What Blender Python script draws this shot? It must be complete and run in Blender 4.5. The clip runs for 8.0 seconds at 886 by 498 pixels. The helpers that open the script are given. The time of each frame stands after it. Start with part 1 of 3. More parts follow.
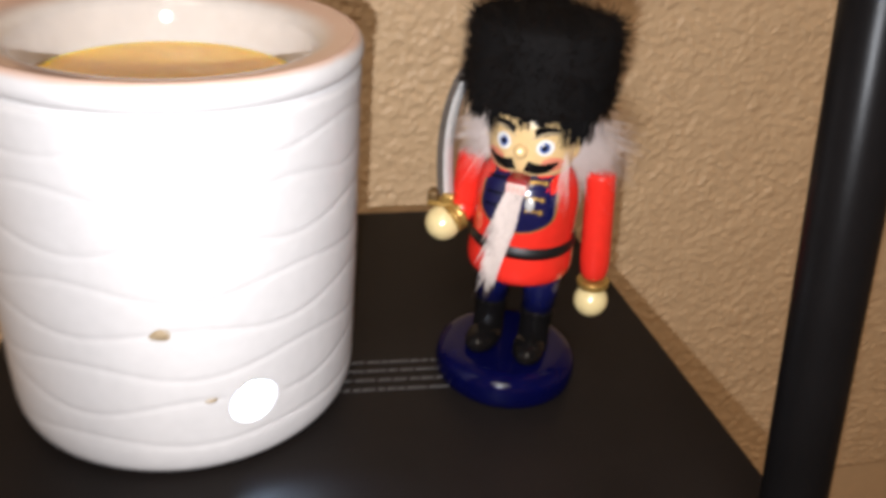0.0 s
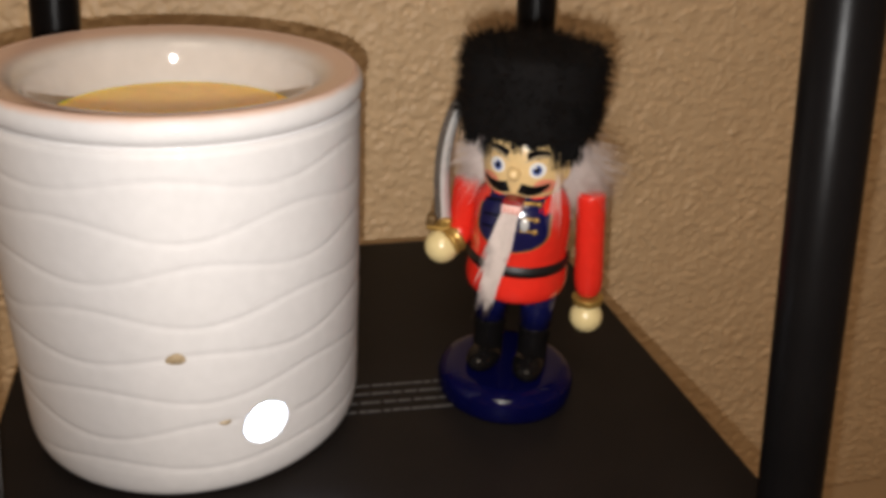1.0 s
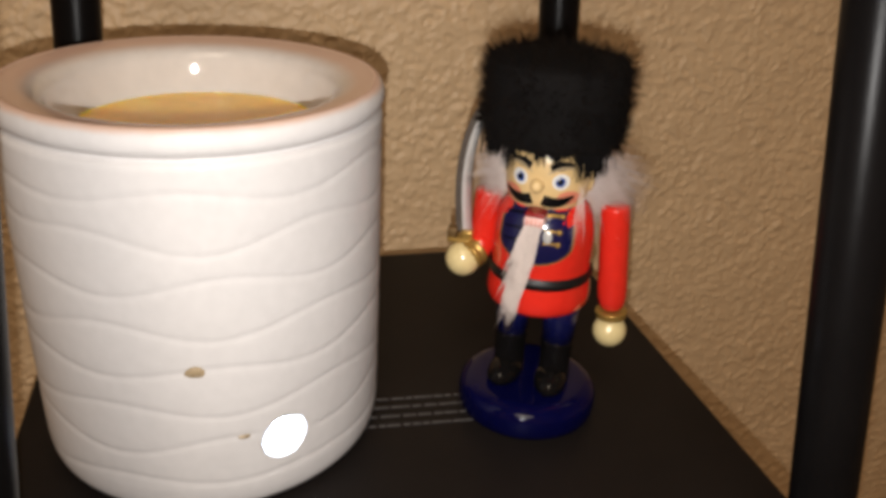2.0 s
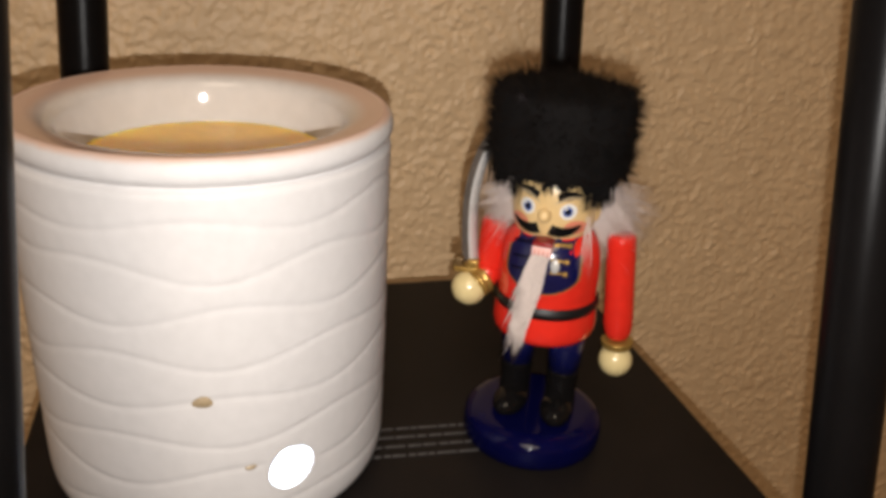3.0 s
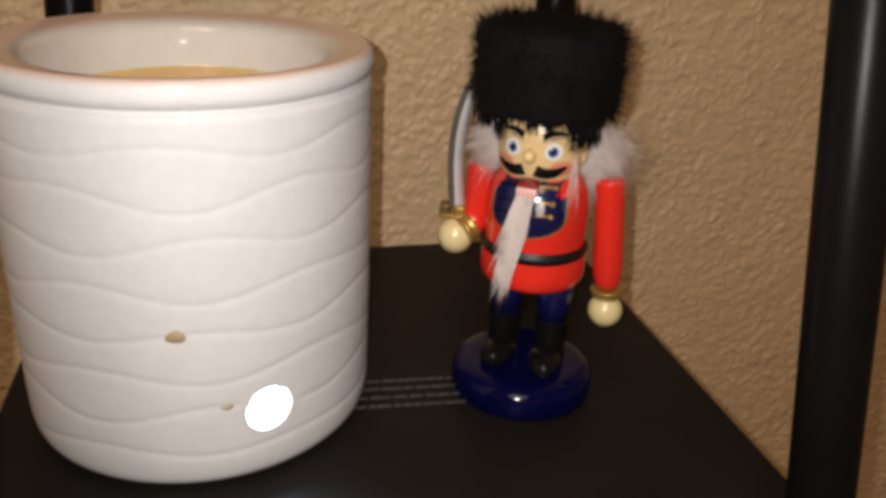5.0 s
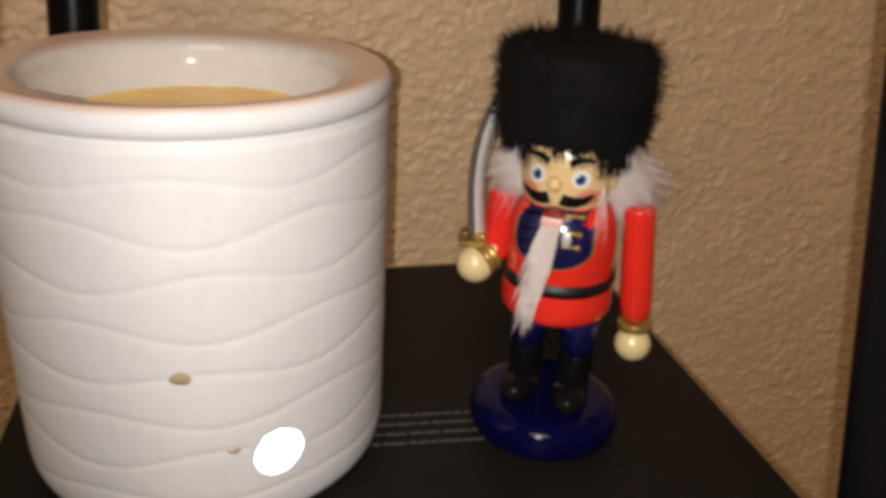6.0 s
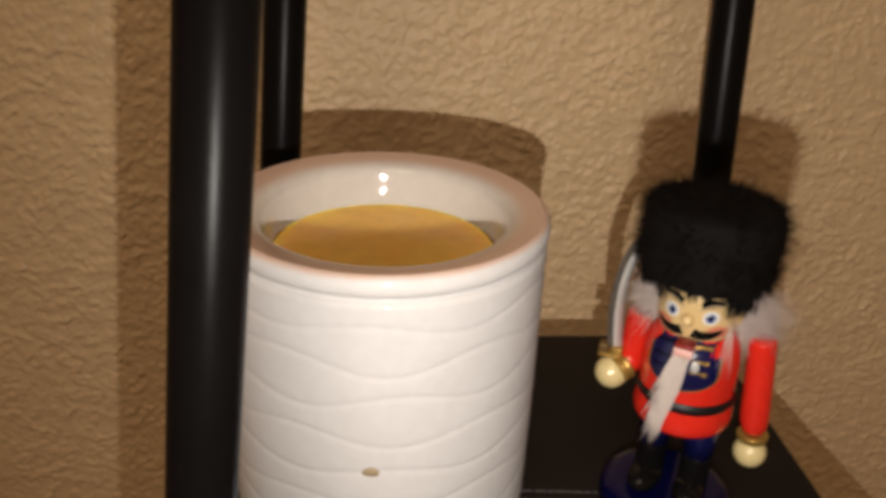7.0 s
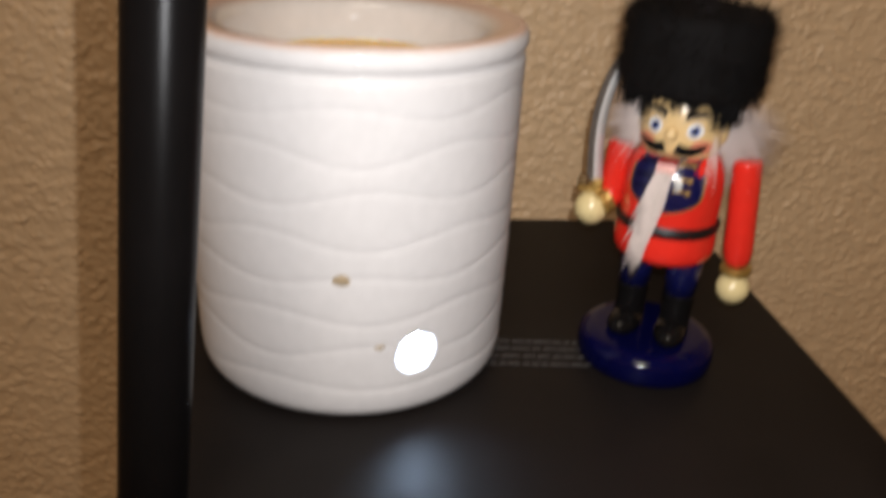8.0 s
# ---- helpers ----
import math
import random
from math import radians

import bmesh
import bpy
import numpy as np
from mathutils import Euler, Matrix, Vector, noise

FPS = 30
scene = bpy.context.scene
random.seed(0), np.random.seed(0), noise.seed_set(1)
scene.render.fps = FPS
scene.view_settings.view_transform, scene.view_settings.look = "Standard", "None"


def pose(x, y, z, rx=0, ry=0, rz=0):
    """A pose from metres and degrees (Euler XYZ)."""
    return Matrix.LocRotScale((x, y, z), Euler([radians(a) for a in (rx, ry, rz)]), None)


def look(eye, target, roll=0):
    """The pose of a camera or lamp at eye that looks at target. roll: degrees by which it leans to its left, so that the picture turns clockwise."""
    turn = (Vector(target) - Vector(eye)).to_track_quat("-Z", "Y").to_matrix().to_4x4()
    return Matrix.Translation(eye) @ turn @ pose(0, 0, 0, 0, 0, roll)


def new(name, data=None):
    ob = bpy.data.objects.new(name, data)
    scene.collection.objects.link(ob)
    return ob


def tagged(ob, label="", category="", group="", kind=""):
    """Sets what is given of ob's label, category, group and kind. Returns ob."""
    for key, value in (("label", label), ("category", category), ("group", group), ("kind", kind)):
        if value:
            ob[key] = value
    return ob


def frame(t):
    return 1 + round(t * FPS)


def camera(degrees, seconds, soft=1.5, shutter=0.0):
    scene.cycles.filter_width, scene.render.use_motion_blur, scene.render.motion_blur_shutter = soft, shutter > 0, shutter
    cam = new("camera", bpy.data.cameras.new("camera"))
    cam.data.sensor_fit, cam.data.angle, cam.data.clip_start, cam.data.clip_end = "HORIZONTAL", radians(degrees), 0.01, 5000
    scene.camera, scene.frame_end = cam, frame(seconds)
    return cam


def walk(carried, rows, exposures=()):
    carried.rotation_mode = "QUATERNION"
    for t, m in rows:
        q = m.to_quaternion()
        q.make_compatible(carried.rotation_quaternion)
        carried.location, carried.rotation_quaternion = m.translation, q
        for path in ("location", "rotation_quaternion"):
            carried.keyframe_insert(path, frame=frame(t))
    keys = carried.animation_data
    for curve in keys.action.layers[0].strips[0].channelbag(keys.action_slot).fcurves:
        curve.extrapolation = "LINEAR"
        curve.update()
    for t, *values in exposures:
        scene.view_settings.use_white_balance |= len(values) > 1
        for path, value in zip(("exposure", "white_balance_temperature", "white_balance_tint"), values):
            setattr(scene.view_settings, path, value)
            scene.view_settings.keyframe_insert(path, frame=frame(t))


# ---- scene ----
cam = camera(56.27, 8.0, soft=3.9, shutter=0.5)
# seconds, place in metres, Euler angles in degrees; the shelf's top is z = 0
ROWS = [
    (0.0, 0.0153, -0.2620, 0.1948, 61.07, -4.49, -13.58),
    (0.2, 0.0147, -0.2493, 0.1876, 61.56, -4.48, -15.89),
    (0.5, 0.0168, -0.2521, 0.1784, 61.89, -3.74, -16.36),
    (0.7, 0.0045, -0.2552, 0.1808, 63.47, -4.11, -17.75),
    (1.0, 0.0086, -0.2741, 0.1947, 63.91, -3.15, -15.10),
    (1.2, 0.0119, -0.2734, 0.1944, 63.95, -2.41, -13.91),
    (2.3, 0.0059, -0.2682, 0.1937, 64.89, -3.11, -14.13),
    (2.5, 0.0044, -0.2672, 0.1926, 65.34, -3.26, -14.27),
    (3.0, 0.0033, -0.2686, 0.1943, 66.40, -3.16, -14.36),
    (3.3, 0.0025, -0.2698, 0.1987, 66.07, -2.67, -13.41),
    (3.5, -0.0031, -0.2700, 0.1923, 65.98, -2.71, -14.18),
    (3.7, -0.0047, -0.2720, 0.1874, 65.61, -2.46, -13.96),
    (4.0, 0.0058, -0.2756, 0.1961, 66.59, -2.75, -12.82),
    (4.2, 0.0131, -0.2744, 0.1947, 66.50, -2.41, -12.55),
    (4.5, 0.0147, -0.2801, 0.1813, 65.17, -2.28, -12.88),
    (4.7, 0.0138, -0.2785, 0.1782, 65.53, -2.68, -13.10),
    (5.8, 0.0163, -0.2581, 0.1726, 66.67, -2.72, -13.70),
    (6.0, 0.0145, -0.2563, 0.1779, 66.41, -2.80, -12.68),
    (6.2, 0.0105, -0.2610, 0.1794, 67.64, -1.99, -11.51),
    (6.5, 0.0045, -0.2667, 0.1933, 66.59, -1.48, -8.75),
    (6.8, -0.0120, -0.2704, 0.2188, 65.59, -1.82, -5.48),
    (7.0, -0.0049, -0.2782, 0.2398, 64.97, -2.31, -3.91),
    (7.2, 0.0003, -0.2827, 0.2432, 64.71, -2.63, -4.13),
    (7.5, 0.0044, -0.2902, 0.2218, 64.64, -3.02, -4.70),
    (7.7, 0.0085, -0.2952, 0.2124, 64.66, -2.40, -4.25),
    (8.0, -0.0045, -0.2927, 0.1773, 64.71, -3.15, -5.74),
]
EXPOSURES = [(0.0, 0.50, 5900, 10), (0.5, 0.05, 6350, 10), (1.0, -0.08, 6450, 10), (2.5, 0.0, 6500, 10), (4.0, 0.0, 6500, 10), (4.7, -0.15, 6450, 10), (5.8, -0.1, 6400, 10), (6.0, -0.12, 6400, 10),
             (6.5, -0.42, 6500, 10), (6.8, -0.42, 6700, 10), (7.0, -0.15, 6800, 10), (7.2, 0.05, 6750, 10), (7.5, 0.0, 6500, 10), (8.0, -0.05, 6150, 10)]
walk(cam, [(t, pose(x, y, z, a, b, c)) for t, x, y, z, a, b, c in ROWS], EXPOSURES)

# ---- light: the phone's flash behind the lens, and an unseen warm fill added overhead for ambient light ----
world = bpy.data.worlds.new("world")
scene.world = world
world.use_nodes = True
world.node_tree.nodes["Background"].inputs["Color"].default_value = (1.0, 0.8, 0.6, 1)
world.node_tree.nodes["Background"].inputs["Strength"].default_value = 0.02

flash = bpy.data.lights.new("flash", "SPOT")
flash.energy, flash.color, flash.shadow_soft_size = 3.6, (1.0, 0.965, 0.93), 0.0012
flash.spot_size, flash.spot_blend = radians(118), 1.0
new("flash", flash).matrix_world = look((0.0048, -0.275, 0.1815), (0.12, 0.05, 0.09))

room_fill = bpy.data.lights.new("room_fill", "AREA")
room_fill.shape, room_fill.size, room_fill.energy, room_fill.color = "DISK", 0.8, 13.0, (1.0, 0.82, 0.62)
new("room_fill", room_fill).matrix_world = look((-0.3, -1.1, 1.6), (0.0, -0.9, -0.7))


# ---- materials ----
def mat(name, color, rough=0.5, metal=0.0, spec=0.5, spread=0.12, grain=300.0, bump=0.0, bump_scale=600.0, coat=0.0, stain=60.0, melt=0.0):
    m = bpy.data.materials.new(name)
    m.use_nodes = True
    nt = m.node_tree
    b = nt.nodes["Principled BSDF"]
    geo = nt.nodes.new("ShaderNodeTexCoord")
    fine, broad = nt.nodes.new("ShaderNodeTexNoise"), nt.nodes.new("ShaderNodeTexNoise")
    fine.inputs["Scale"].default_value, broad.inputs["Scale"].default_value = grain, stain
    fine.inputs["Detail"].default_value = 4
    add = nt.nodes.new("ShaderNodeMath")
    add.operation = "ADD"
    ramp = nt.nodes.new("ShaderNodeMapRange")
    ramp.inputs["From Min"].default_value, ramp.inputs["From Max"].default_value = 0.6, 1.4
    ramp.inputs["To Min"].default_value, ramp.inputs["To Max"].default_value = 1 - spread, 1 + spread
    mul = nt.nodes.new("ShaderNodeVectorMath")
    mul.operation = "SCALE"
    mul.inputs[0].default_value = color
    link = nt.links.new
    link(geo.outputs["Object"], fine.inputs["Vector"])
    link(geo.outputs["Object"], broad.inputs["Vector"])
    link(fine.outputs["Fac"], add.inputs[0])
    link(broad.outputs["Fac"], add.inputs[1])
    link(add.outputs[0], ramp.inputs["Value"])
    link(ramp.outputs["Result"], mul.inputs["Scale"])
    link(mul.outputs["Vector"], b.inputs["Base Color"])
    b.inputs["Roughness"].default_value, b.inputs["Metallic"].default_value = rough, metal
    b.inputs["Coat Weight"].default_value = coat
    b.inputs["Specular IOR Level"].default_value = spec
    if melt:
        b.inputs["Subsurface Weight"].default_value = melt
        b.inputs["Subsurface Radius"].default_value = (1.0, 0.6, 0.2)
        b.inputs["Subsurface Scale"].default_value = 0.012
    b.inputs["Coat Roughness"].default_value = 0.08
    if bump:
        n, bp = nt.nodes.new("ShaderNodeTexNoise"), nt.nodes.new("ShaderNodeBump")
        n.inputs["Scale"].default_value, n.inputs["Detail"].default_value = bump_scale, 3
        bp.inputs["Strength"].default_value, bp.inputs["Distance"].default_value = 1.0, bump
        link(geo.outputs["Object"], n.inputs["Vector"])
        link(n.outputs["Fac"], bp.inputs["Height"])
        link(bp.outputs["Normal"], b.inputs["Normal"])
    return m


def wall_paint():
    """Tan paint over a hand-sprayed knockdown texture."""
    m = mat("tan_wall_paint", (0.70, 0.505, 0.30), rough=0.5, spread=0.06, grain=90, stain=6)
    return m


WALL = wall_paint()
CEIL = mat("ceiling_paint", (0.7, 0.66, 0.58), rough=0.8, grain=200, stain=5, bump=0.0006, bump_scale=150)
CARPET = mat("beige_carpet", (0.3, 0.24, 0.17), rough=0.95, grain=400, stain=10, spread=0.3, bump=0.004, bump_scale=300)
BOARD = mat("black_laminate", (0.0085, 0.0067, 0.0060), rough=0.48, spec=0.14, grain=700, stain=25, spread=0.35, bump=0.00008, bump_scale=1500)
POST = mat("black_powder_coat", (0.0045, 0.004, 0.004), rough=0.30, spec=0.075, grain=900, stain=40, spread=0.2, bump=0.00004, bump_scale=2500)
PRINT = mat("grey_print", (0.062, 0.058, 0.057), rough=0.6, grain=1500, stain=900, spread=0.5)
GLAZE = mat("white_matte_glaze", (0.59, 0.57, 0.56), rough=0.6, spec=0.12, grain=250, stain=35, spread=0.05, coat=0.2, bump=0.00008, bump_scale=220)
DISH = mat("white_gloss_glaze", (0.63, 0.585, 0.54), rough=0.06, grain=200, stain=40, spread=0.05, coat=0.3)
RIM = mat("warm_lit_glaze", (0.62, 0.57, 0.52), rough=0.25, grain=200, stain=40, spread=0.07, coat=0.3)
WAX = mat("orange_wax", (0.96, 0.55, 0.075), rough=0.2, spec=0.32, melt=0.7, grain=150, stain=50, spread=0.12, bump=0.00008, bump_scale=60)
BAND = mat("brown_band", (0.40, 0.20, 0.07), rough=0.25, melt=0.3, grain=400, stain=120, spread=0.3)
SPOT = mat("brown_drip", (0.33, 0.25, 0.15), rough=0.5, grain=900, stain=400, spread=0.35)
RED = mat("red_lacquer", (0.62, 0.022, 0.012), rough=0.22, spread=0.1, coat=0.6)
NAVY = mat("navy_lacquer", (0.004, 0.005, 0.042), rough=0.2, spread=0.2, coat=0.6)
BLUE = mat("dark_blue_lacquer", (0.0014, 0.0017, 0.024), rough=0.07, spec=0.22, spread=0.2)
BLACK = mat("black_lacquer", (0.005, 0.0045, 0.0045), rough=0.05, spec=0.2, spread=0.2)
BELT = mat("black_belt_paint", (0.006, 0.005, 0.005), rough=0.45, spec=0.3, spread=0.2)
SKIN = mat("flesh_paint", (0.62, 0.43, 0.20), rough=0.3, spread=0.08, coat=0.4)
BLUSH = mat("pink_paint", (0.60, 0.20, 0.12), rough=0.3, spread=0.1, coat=0.4)
IVORY = mat("cream_paint", (0.62, 0.50, 0.25), rough=0.22, spread=0.08, coat=0.6)
GOLD = mat("gold_paint", (0.36, 0.22, 0.055), rough=0.34, metal=0.6, spread=0.2)
# darker copy of the silver, with a dark reflection put into its colour
SHADED_STEEL = mat("shaded_silver_plastic", (0.13, 0.11, 0.095), rough=0.35, metal=0.3, spread=0.2)
# the same gold as it looks in darkness, the shade put into its colour
SHADED_GOLD = mat("shaded_gold_paint", (0.13, 0.075, 0.025), rough=0.45, metal=0.4, spread=0.25)
STEEL = mat("silver_plastic", (0.62, 0.61, 0.59), rough=0.22, metal=0.35, spread=0.1)
EYE = mat("eye_white", (0.68, 0.665, 0.64), rough=0.25, spread=0.03)
IRIS = mat("blue_paint", (0.0540, 0.0900, 0.2520), rough=0.25, spread=0.1)
TEETH = mat("pale_pink_paint", (0.74, 0.48, 0.44), rough=0.35, spread=0.1)
MAROON = mat("maroon_paint", (0.22, 0.012, 0.012), rough=0.3, spread=0.1)
FUR = mat("black_fur", (0.0036, 0.0030, 0.0029), rough=0.85, spec=0.12, spread=0.4, grain=900)
FUR_TIP = mat("brown_black_fur", (0.009, 0.006, 0.0045), rough=0.9, spec=0.08, spread=0.4, grain=900)
HAIR = mat("white_fur", (0.68, 0.58, 0.53), rough=0.6, spread=0.12, grain=900)


def glow(name, color, strength):
    m = bpy.data.materials.new(name)
    m.use_nodes = True
    b = m.node_tree.nodes["Principled BSDF"]
    b.inputs["Base Color"].default_value = (0.8, 0.8, 0.8, 1)
    b.inputs["Emission Color"].default_value = (*color, 1)
    b.inputs["Emission Strength"].default_value = strength
    return m


BULB = glow("lit_bulb", (0.62, 0.78, 1.0), 105.0)


def warm_light_rim(m, tint, z0, z1, across=False):
    """Puts warm light into the glaze colour: peach between two heights, or two radii, with an uneven border."""
    nt, link = m.node_tree, m.node_tree.links.new
    b = nt.nodes["Principled BSDF"]
    base = b.inputs["Base Color"].links[0].from_socket
    co, sep, wav, off, fade, mix = (nt.nodes.new("ShaderNode" + k) for k in ("TexCoord", "SeparateXYZ", "TexNoise", "Math", "MapRange", "Mix"))
    wav.inputs["Scale"].default_value = 90
    off.operation = "MULTIPLY_ADD"
    off.inputs[1].default_value = 0.0018
    fade.interpolation_type = "SMOOTHSTEP"
    fade.inputs["From Min"].default_value, fade.inputs["From Max"].default_value = z0 + 0.0009, z1 + 0.0009
    mix.data_type = "RGBA"
    mix.inputs[7].default_value = (*tint, 1)
    if across:
        flat, far = nt.nodes.new("ShaderNodeVectorMath"), nt.nodes.new("ShaderNodeVectorMath")
        flat.operation, far.operation = "MULTIPLY", "LENGTH"
        flat.inputs[1].default_value = (1, 1, 0)
        link(co.outputs["Object"], flat.inputs[0])
        link(flat.outputs["Vector"], far.inputs[0])
        link(far.outputs["Value"], off.inputs[2])
    else:
        link(co.outputs["Object"], sep.inputs[0])
        link(sep.outputs["Z"], off.inputs[2])
    link(co.outputs["Object"], wav.inputs["Vector"])
    link(wav.outputs["Fac"], off.inputs[0])
    link(off.outputs[0], fade.inputs["Value"])
    link(fade.outputs["Result"], mix.inputs[0])
    link(base, mix.inputs[6])
    link(mix.outputs[2], b.inputs["Base Color"])


# the rim's warm light is part of the glaze colour
warm_light_rim(GLAZE, (0.61, 0.415, 0.32), 0.1258, 0.1280)
warm_light_rim(RIM, (0.61, 0.415, 0.32), 0.0455, 0.0525, True)


# ---- mesh helpers ----
class Shape:
    """Collects pieces with their materials into one mesh."""

    def __init__(self):
        self.v, self.f, self.m, self.mats = [], [], [], []

    def add(self, verts, faces, material, m=None):
        if material not in self.mats:
            self.mats.append(material)
        k, base = self.mats.index(material), len(self.v)
        self.v += [tuple(m @ Vector(p)) if m else tuple(p) for p in verts]
        self.f += [tuple(base + i for i in f) for f in faces]
        self.m += [k] * len(faces)

    def link(self, name, parent=None, smooth=True, label=""):
        me = bpy.data.meshes.new(name)
        me.from_pydata(self.v, [], self.f)
        for material in self.mats:
            me.materials.append(material)
        me.polygons.foreach_set("material_index", self.m)
        me.polygons.foreach_set("use_smooth", [smooth] * len(self.f))
        me.update()
        ob = new(name, me)
        if parent:
            ob.parent = parent
        if label:
            tagged(ob, label)
        return ob


def turned(profile, seg=48):
    """A body of revolution round z from (radius, height) pairs, bottom to top."""
    n = len(profile)
    verts = [(max(r, 1e-6) * math.cos(2 * math.pi * s / seg), max(r, 1e-6) * math.sin(2 * math.pi * s / seg), z) for r, z in profile for s in range(seg)]
    faces = [(i * seg + s, i * seg + (s + 1) % seg, (i + 1) * seg + (s + 1) % seg, (i + 1) * seg + s) for i in range(n - 1) for s in range(seg)]
    return verts, faces


def ball(radius, seg=28, rings=16):
    return turned([(radius * math.sin(math.pi * i / rings), -radius * math.cos(math.pi * i / rings)) for i in range(rings + 1)], seg)


def between(a, b):
    """The pose with its z axis from a towards b."""
    a, b = Vector(a), Vector(b)
    return Matrix.Translation(a) @ (b - a).to_track_quat("Z", "Y").to_matrix().to_4x4()


def block(x0, x1, y0, y1, z0, z1, bevel=0.0):
    bm = bmesh.new()
    bmesh.ops.create_cube(bm, size=1, matrix=Matrix.LocRotScale(((x0 + x1) / 2, (y0 + y1) / 2, (z0 + z1) / 2), None, (x1 - x0, y1 - y0, z1 - z0)))
    if bevel:
        bmesh.ops.bevel(bm, geom=bm.edges[:], offset=bevel, segments=3, affect="EDGES", profile=0.5)
    bm.verts.ensure_lookup_table()
    out = [tuple(v.co) for v in bm.verts], [tuple(v.index for v in f.verts) for f in bm.faces]
    bm.free()
    return out


def simple(name, verts_faces, material, parent=None, smooth=False, label=""):
    s = Shape()
    s.add(*verts_faces, material)
    return s.link(name, parent, smooth, label)


# ---- the room ----
WALL_Y = 0.216
FLOOR_Z = -0.75


def textured_wall():
    """Back wall: a fine sheet with the sprayed and flattened plaster blobs in relief, in front of a solid core."""
    x0, x1, z0, z1, step = -0.42, 0.62, -0.34, 0.28, 0.001
    nx, nz = int((x1 - x0) / step), int((z1 - z0) / step)
    X, Z = np.meshgrid(np.linspace(x0, x1, nx), np.linspace(z0, z1, nz))
    rng = np.random.RandomState(4)

    def field(cell, turn=0.0, stretch=1.0):
        """Smooth random heights between 0 and 1, on a grid turned so that none shows."""
        g = rng.rand(257, 257)
        u = ((X - x0) * math.cos(turn) + (Z - z0) * math.sin(turn)) / (cell * stretch) + 400
        v = ((Z - z0) * math.cos(turn) - (X - x0) * math.sin(turn)) / cell + 400
        i, j = np.floor(u).astype(int), np.floor(v).astype(int)
        fu, fv = u - i, v - j
        fu, fv = fu * fu * (3 - 2 * fu), fv * fv * (3 - 2 * fv)
        i, j, i1, j1 = i % 257, j % 257, (i + 1) % 257, (j + 1) % 257
        return (g[j, i] * (1 - fu) + g[j, i1] * fu) * (1 - fv) + (g[j1, i] * (1 - fu) + g[j1, i1] * fu) * fv

    h = 0.26 * field(0.0054, 0.35, 1.6) + 0.34 * field(0.0034, -0.5, 1.5) + 0.28 * field(0.0023, 1.0, 1.3) + 0.14 * field(0.0016, 0.2)
    bumps = np.clip((h - 0.47) / 0.17, 0, 1)
    bumps = bumps * bumps * (3 - 2 * bumps)
    pits = np.clip((0.40 - h) / 0.12, 0, 1)
    crest = np.clip(1 - np.abs(field(0.012, 0.6, 1.9) - 0.5) / 0.035, 0, 1) * np.clip((field(0.017, 0.1) - 0.55) / 0.1, 0, 1)
    rough = np.clip(0.55 + 0.9 * field(0.018, 0.5), 0.75, 1.2)
    Y = WALL_Y - rough * (0.00085 * bumps - 0.0004 * pits + 0.0010 * crest) - 0.0007 * field(0.0021, 0.8) - 0.0010 * field(0.03, 0.3)
    edge = np.minimum(np.minimum(X - x0, x1 - X), np.minimum(Z - z0, z1 - Z))
    Y = np.where(edge < 0.001, WALL_Y + 0.003, Y)
    verts = np.stack([X, Y, Z], -1).reshape(-1, 3)
    idx = np.arange(nx * nz).reshape(nz, nx)
    faces = np.stack([idx[:-1, :-1], idx[:-1, 1:], idx[1:, 1:], idx[1:, :-1]], -1).reshape(-1, 4)
    me = bpy.data.meshes.new("wall_back")
    me.from_pydata(verts.tolist(), [], faces.tolist())
    me.materials.append(WALL)
    me.polygons.foreach_set("use_smooth", [True] * len(faces))
    return new("plaster_relief", me)


wall_back = simple("wall_back", block(-1.6, 1.8, WALL_Y + 0.002, WALL_Y + 0.12, FLOOR_Z, 1.65), WALL)
tagged(wall_back, "tan painted wall with knockdown plaster texture", "wall", kind="structure")
relief = textured_wall()
relief.parent = wall_back
for wall_name, box in (("wall_left", (-1.7, -1.6, -2.4, WALL_Y + 0.12, FLOOR_Z, 1.65)), ("wall_right", (1.8, 1.9, -2.4, WALL_Y + 0.12, FLOOR_Z, 1.65)),
                       ("wall_front", (-1.7, 1.9, -2.5, -2.4, FLOOR_Z, 1.65))):
    tagged(simple(wall_name, block(*box), WALL), "plain tan painted wall", "wall", kind="structure")
tagged(simple("floor", block(-1.7, 1.9, -2.5, WALL_Y + 0.12, FLOOR_Z - 0.1, FLOOR_Z), CARPET), "beige carpet floor", "floor", kind="structure")
tagged(simple("ceiling", block(-1.7, 1.9, -2.5, WALL_Y + 0.12, 1.65, 1.75), CEIL), "plain off-white ceiling", "ceiling", kind="structure")

# ---- the rack: a board on four slightly splayed tubes ----
rack = tagged(new("shelf_rack"), "black metal rack with a black laminate shelf, against the wall", "shelf")
rack.location = (0, 0, FLOOR_Z)
lift = Matrix.Translation((0, 0, -FLOOR_Z))
s = Shape()
s.add(*block(-0.073, 0.1862, -0.140, 0.1205, -0.016, 0.0, 0.0015), BOARD, lift)
board = s.link("shelf_board", rack, smooth=False, label="black laminate board")
for px, py, u, v in ((-0.0577, 0.0895, 0.071, -0.010), (0.1659, 0.0975, -0.073, -0.029), (-0.0585, -0.1114, 0.096, 0.058), (0.1731, -0.1181, -0.095, 0.096)):
    foot, top = Vector((px + u * FLOOR_Z, py + v * FLOOR_Z, FLOOR_Z)), Vector((px + u * 0.5, py + v * 0.5, 0.5))
    length = (top - foot).length
    s = Shape()
    s.add(*turned([(0, 0), (0.0088, 0), (0.0092, 0.001), (0.0092, length - 0.002), (0.008, length), (0, length)], 40), POST, lift @ between(foot, top))
    s.link("post", rack)

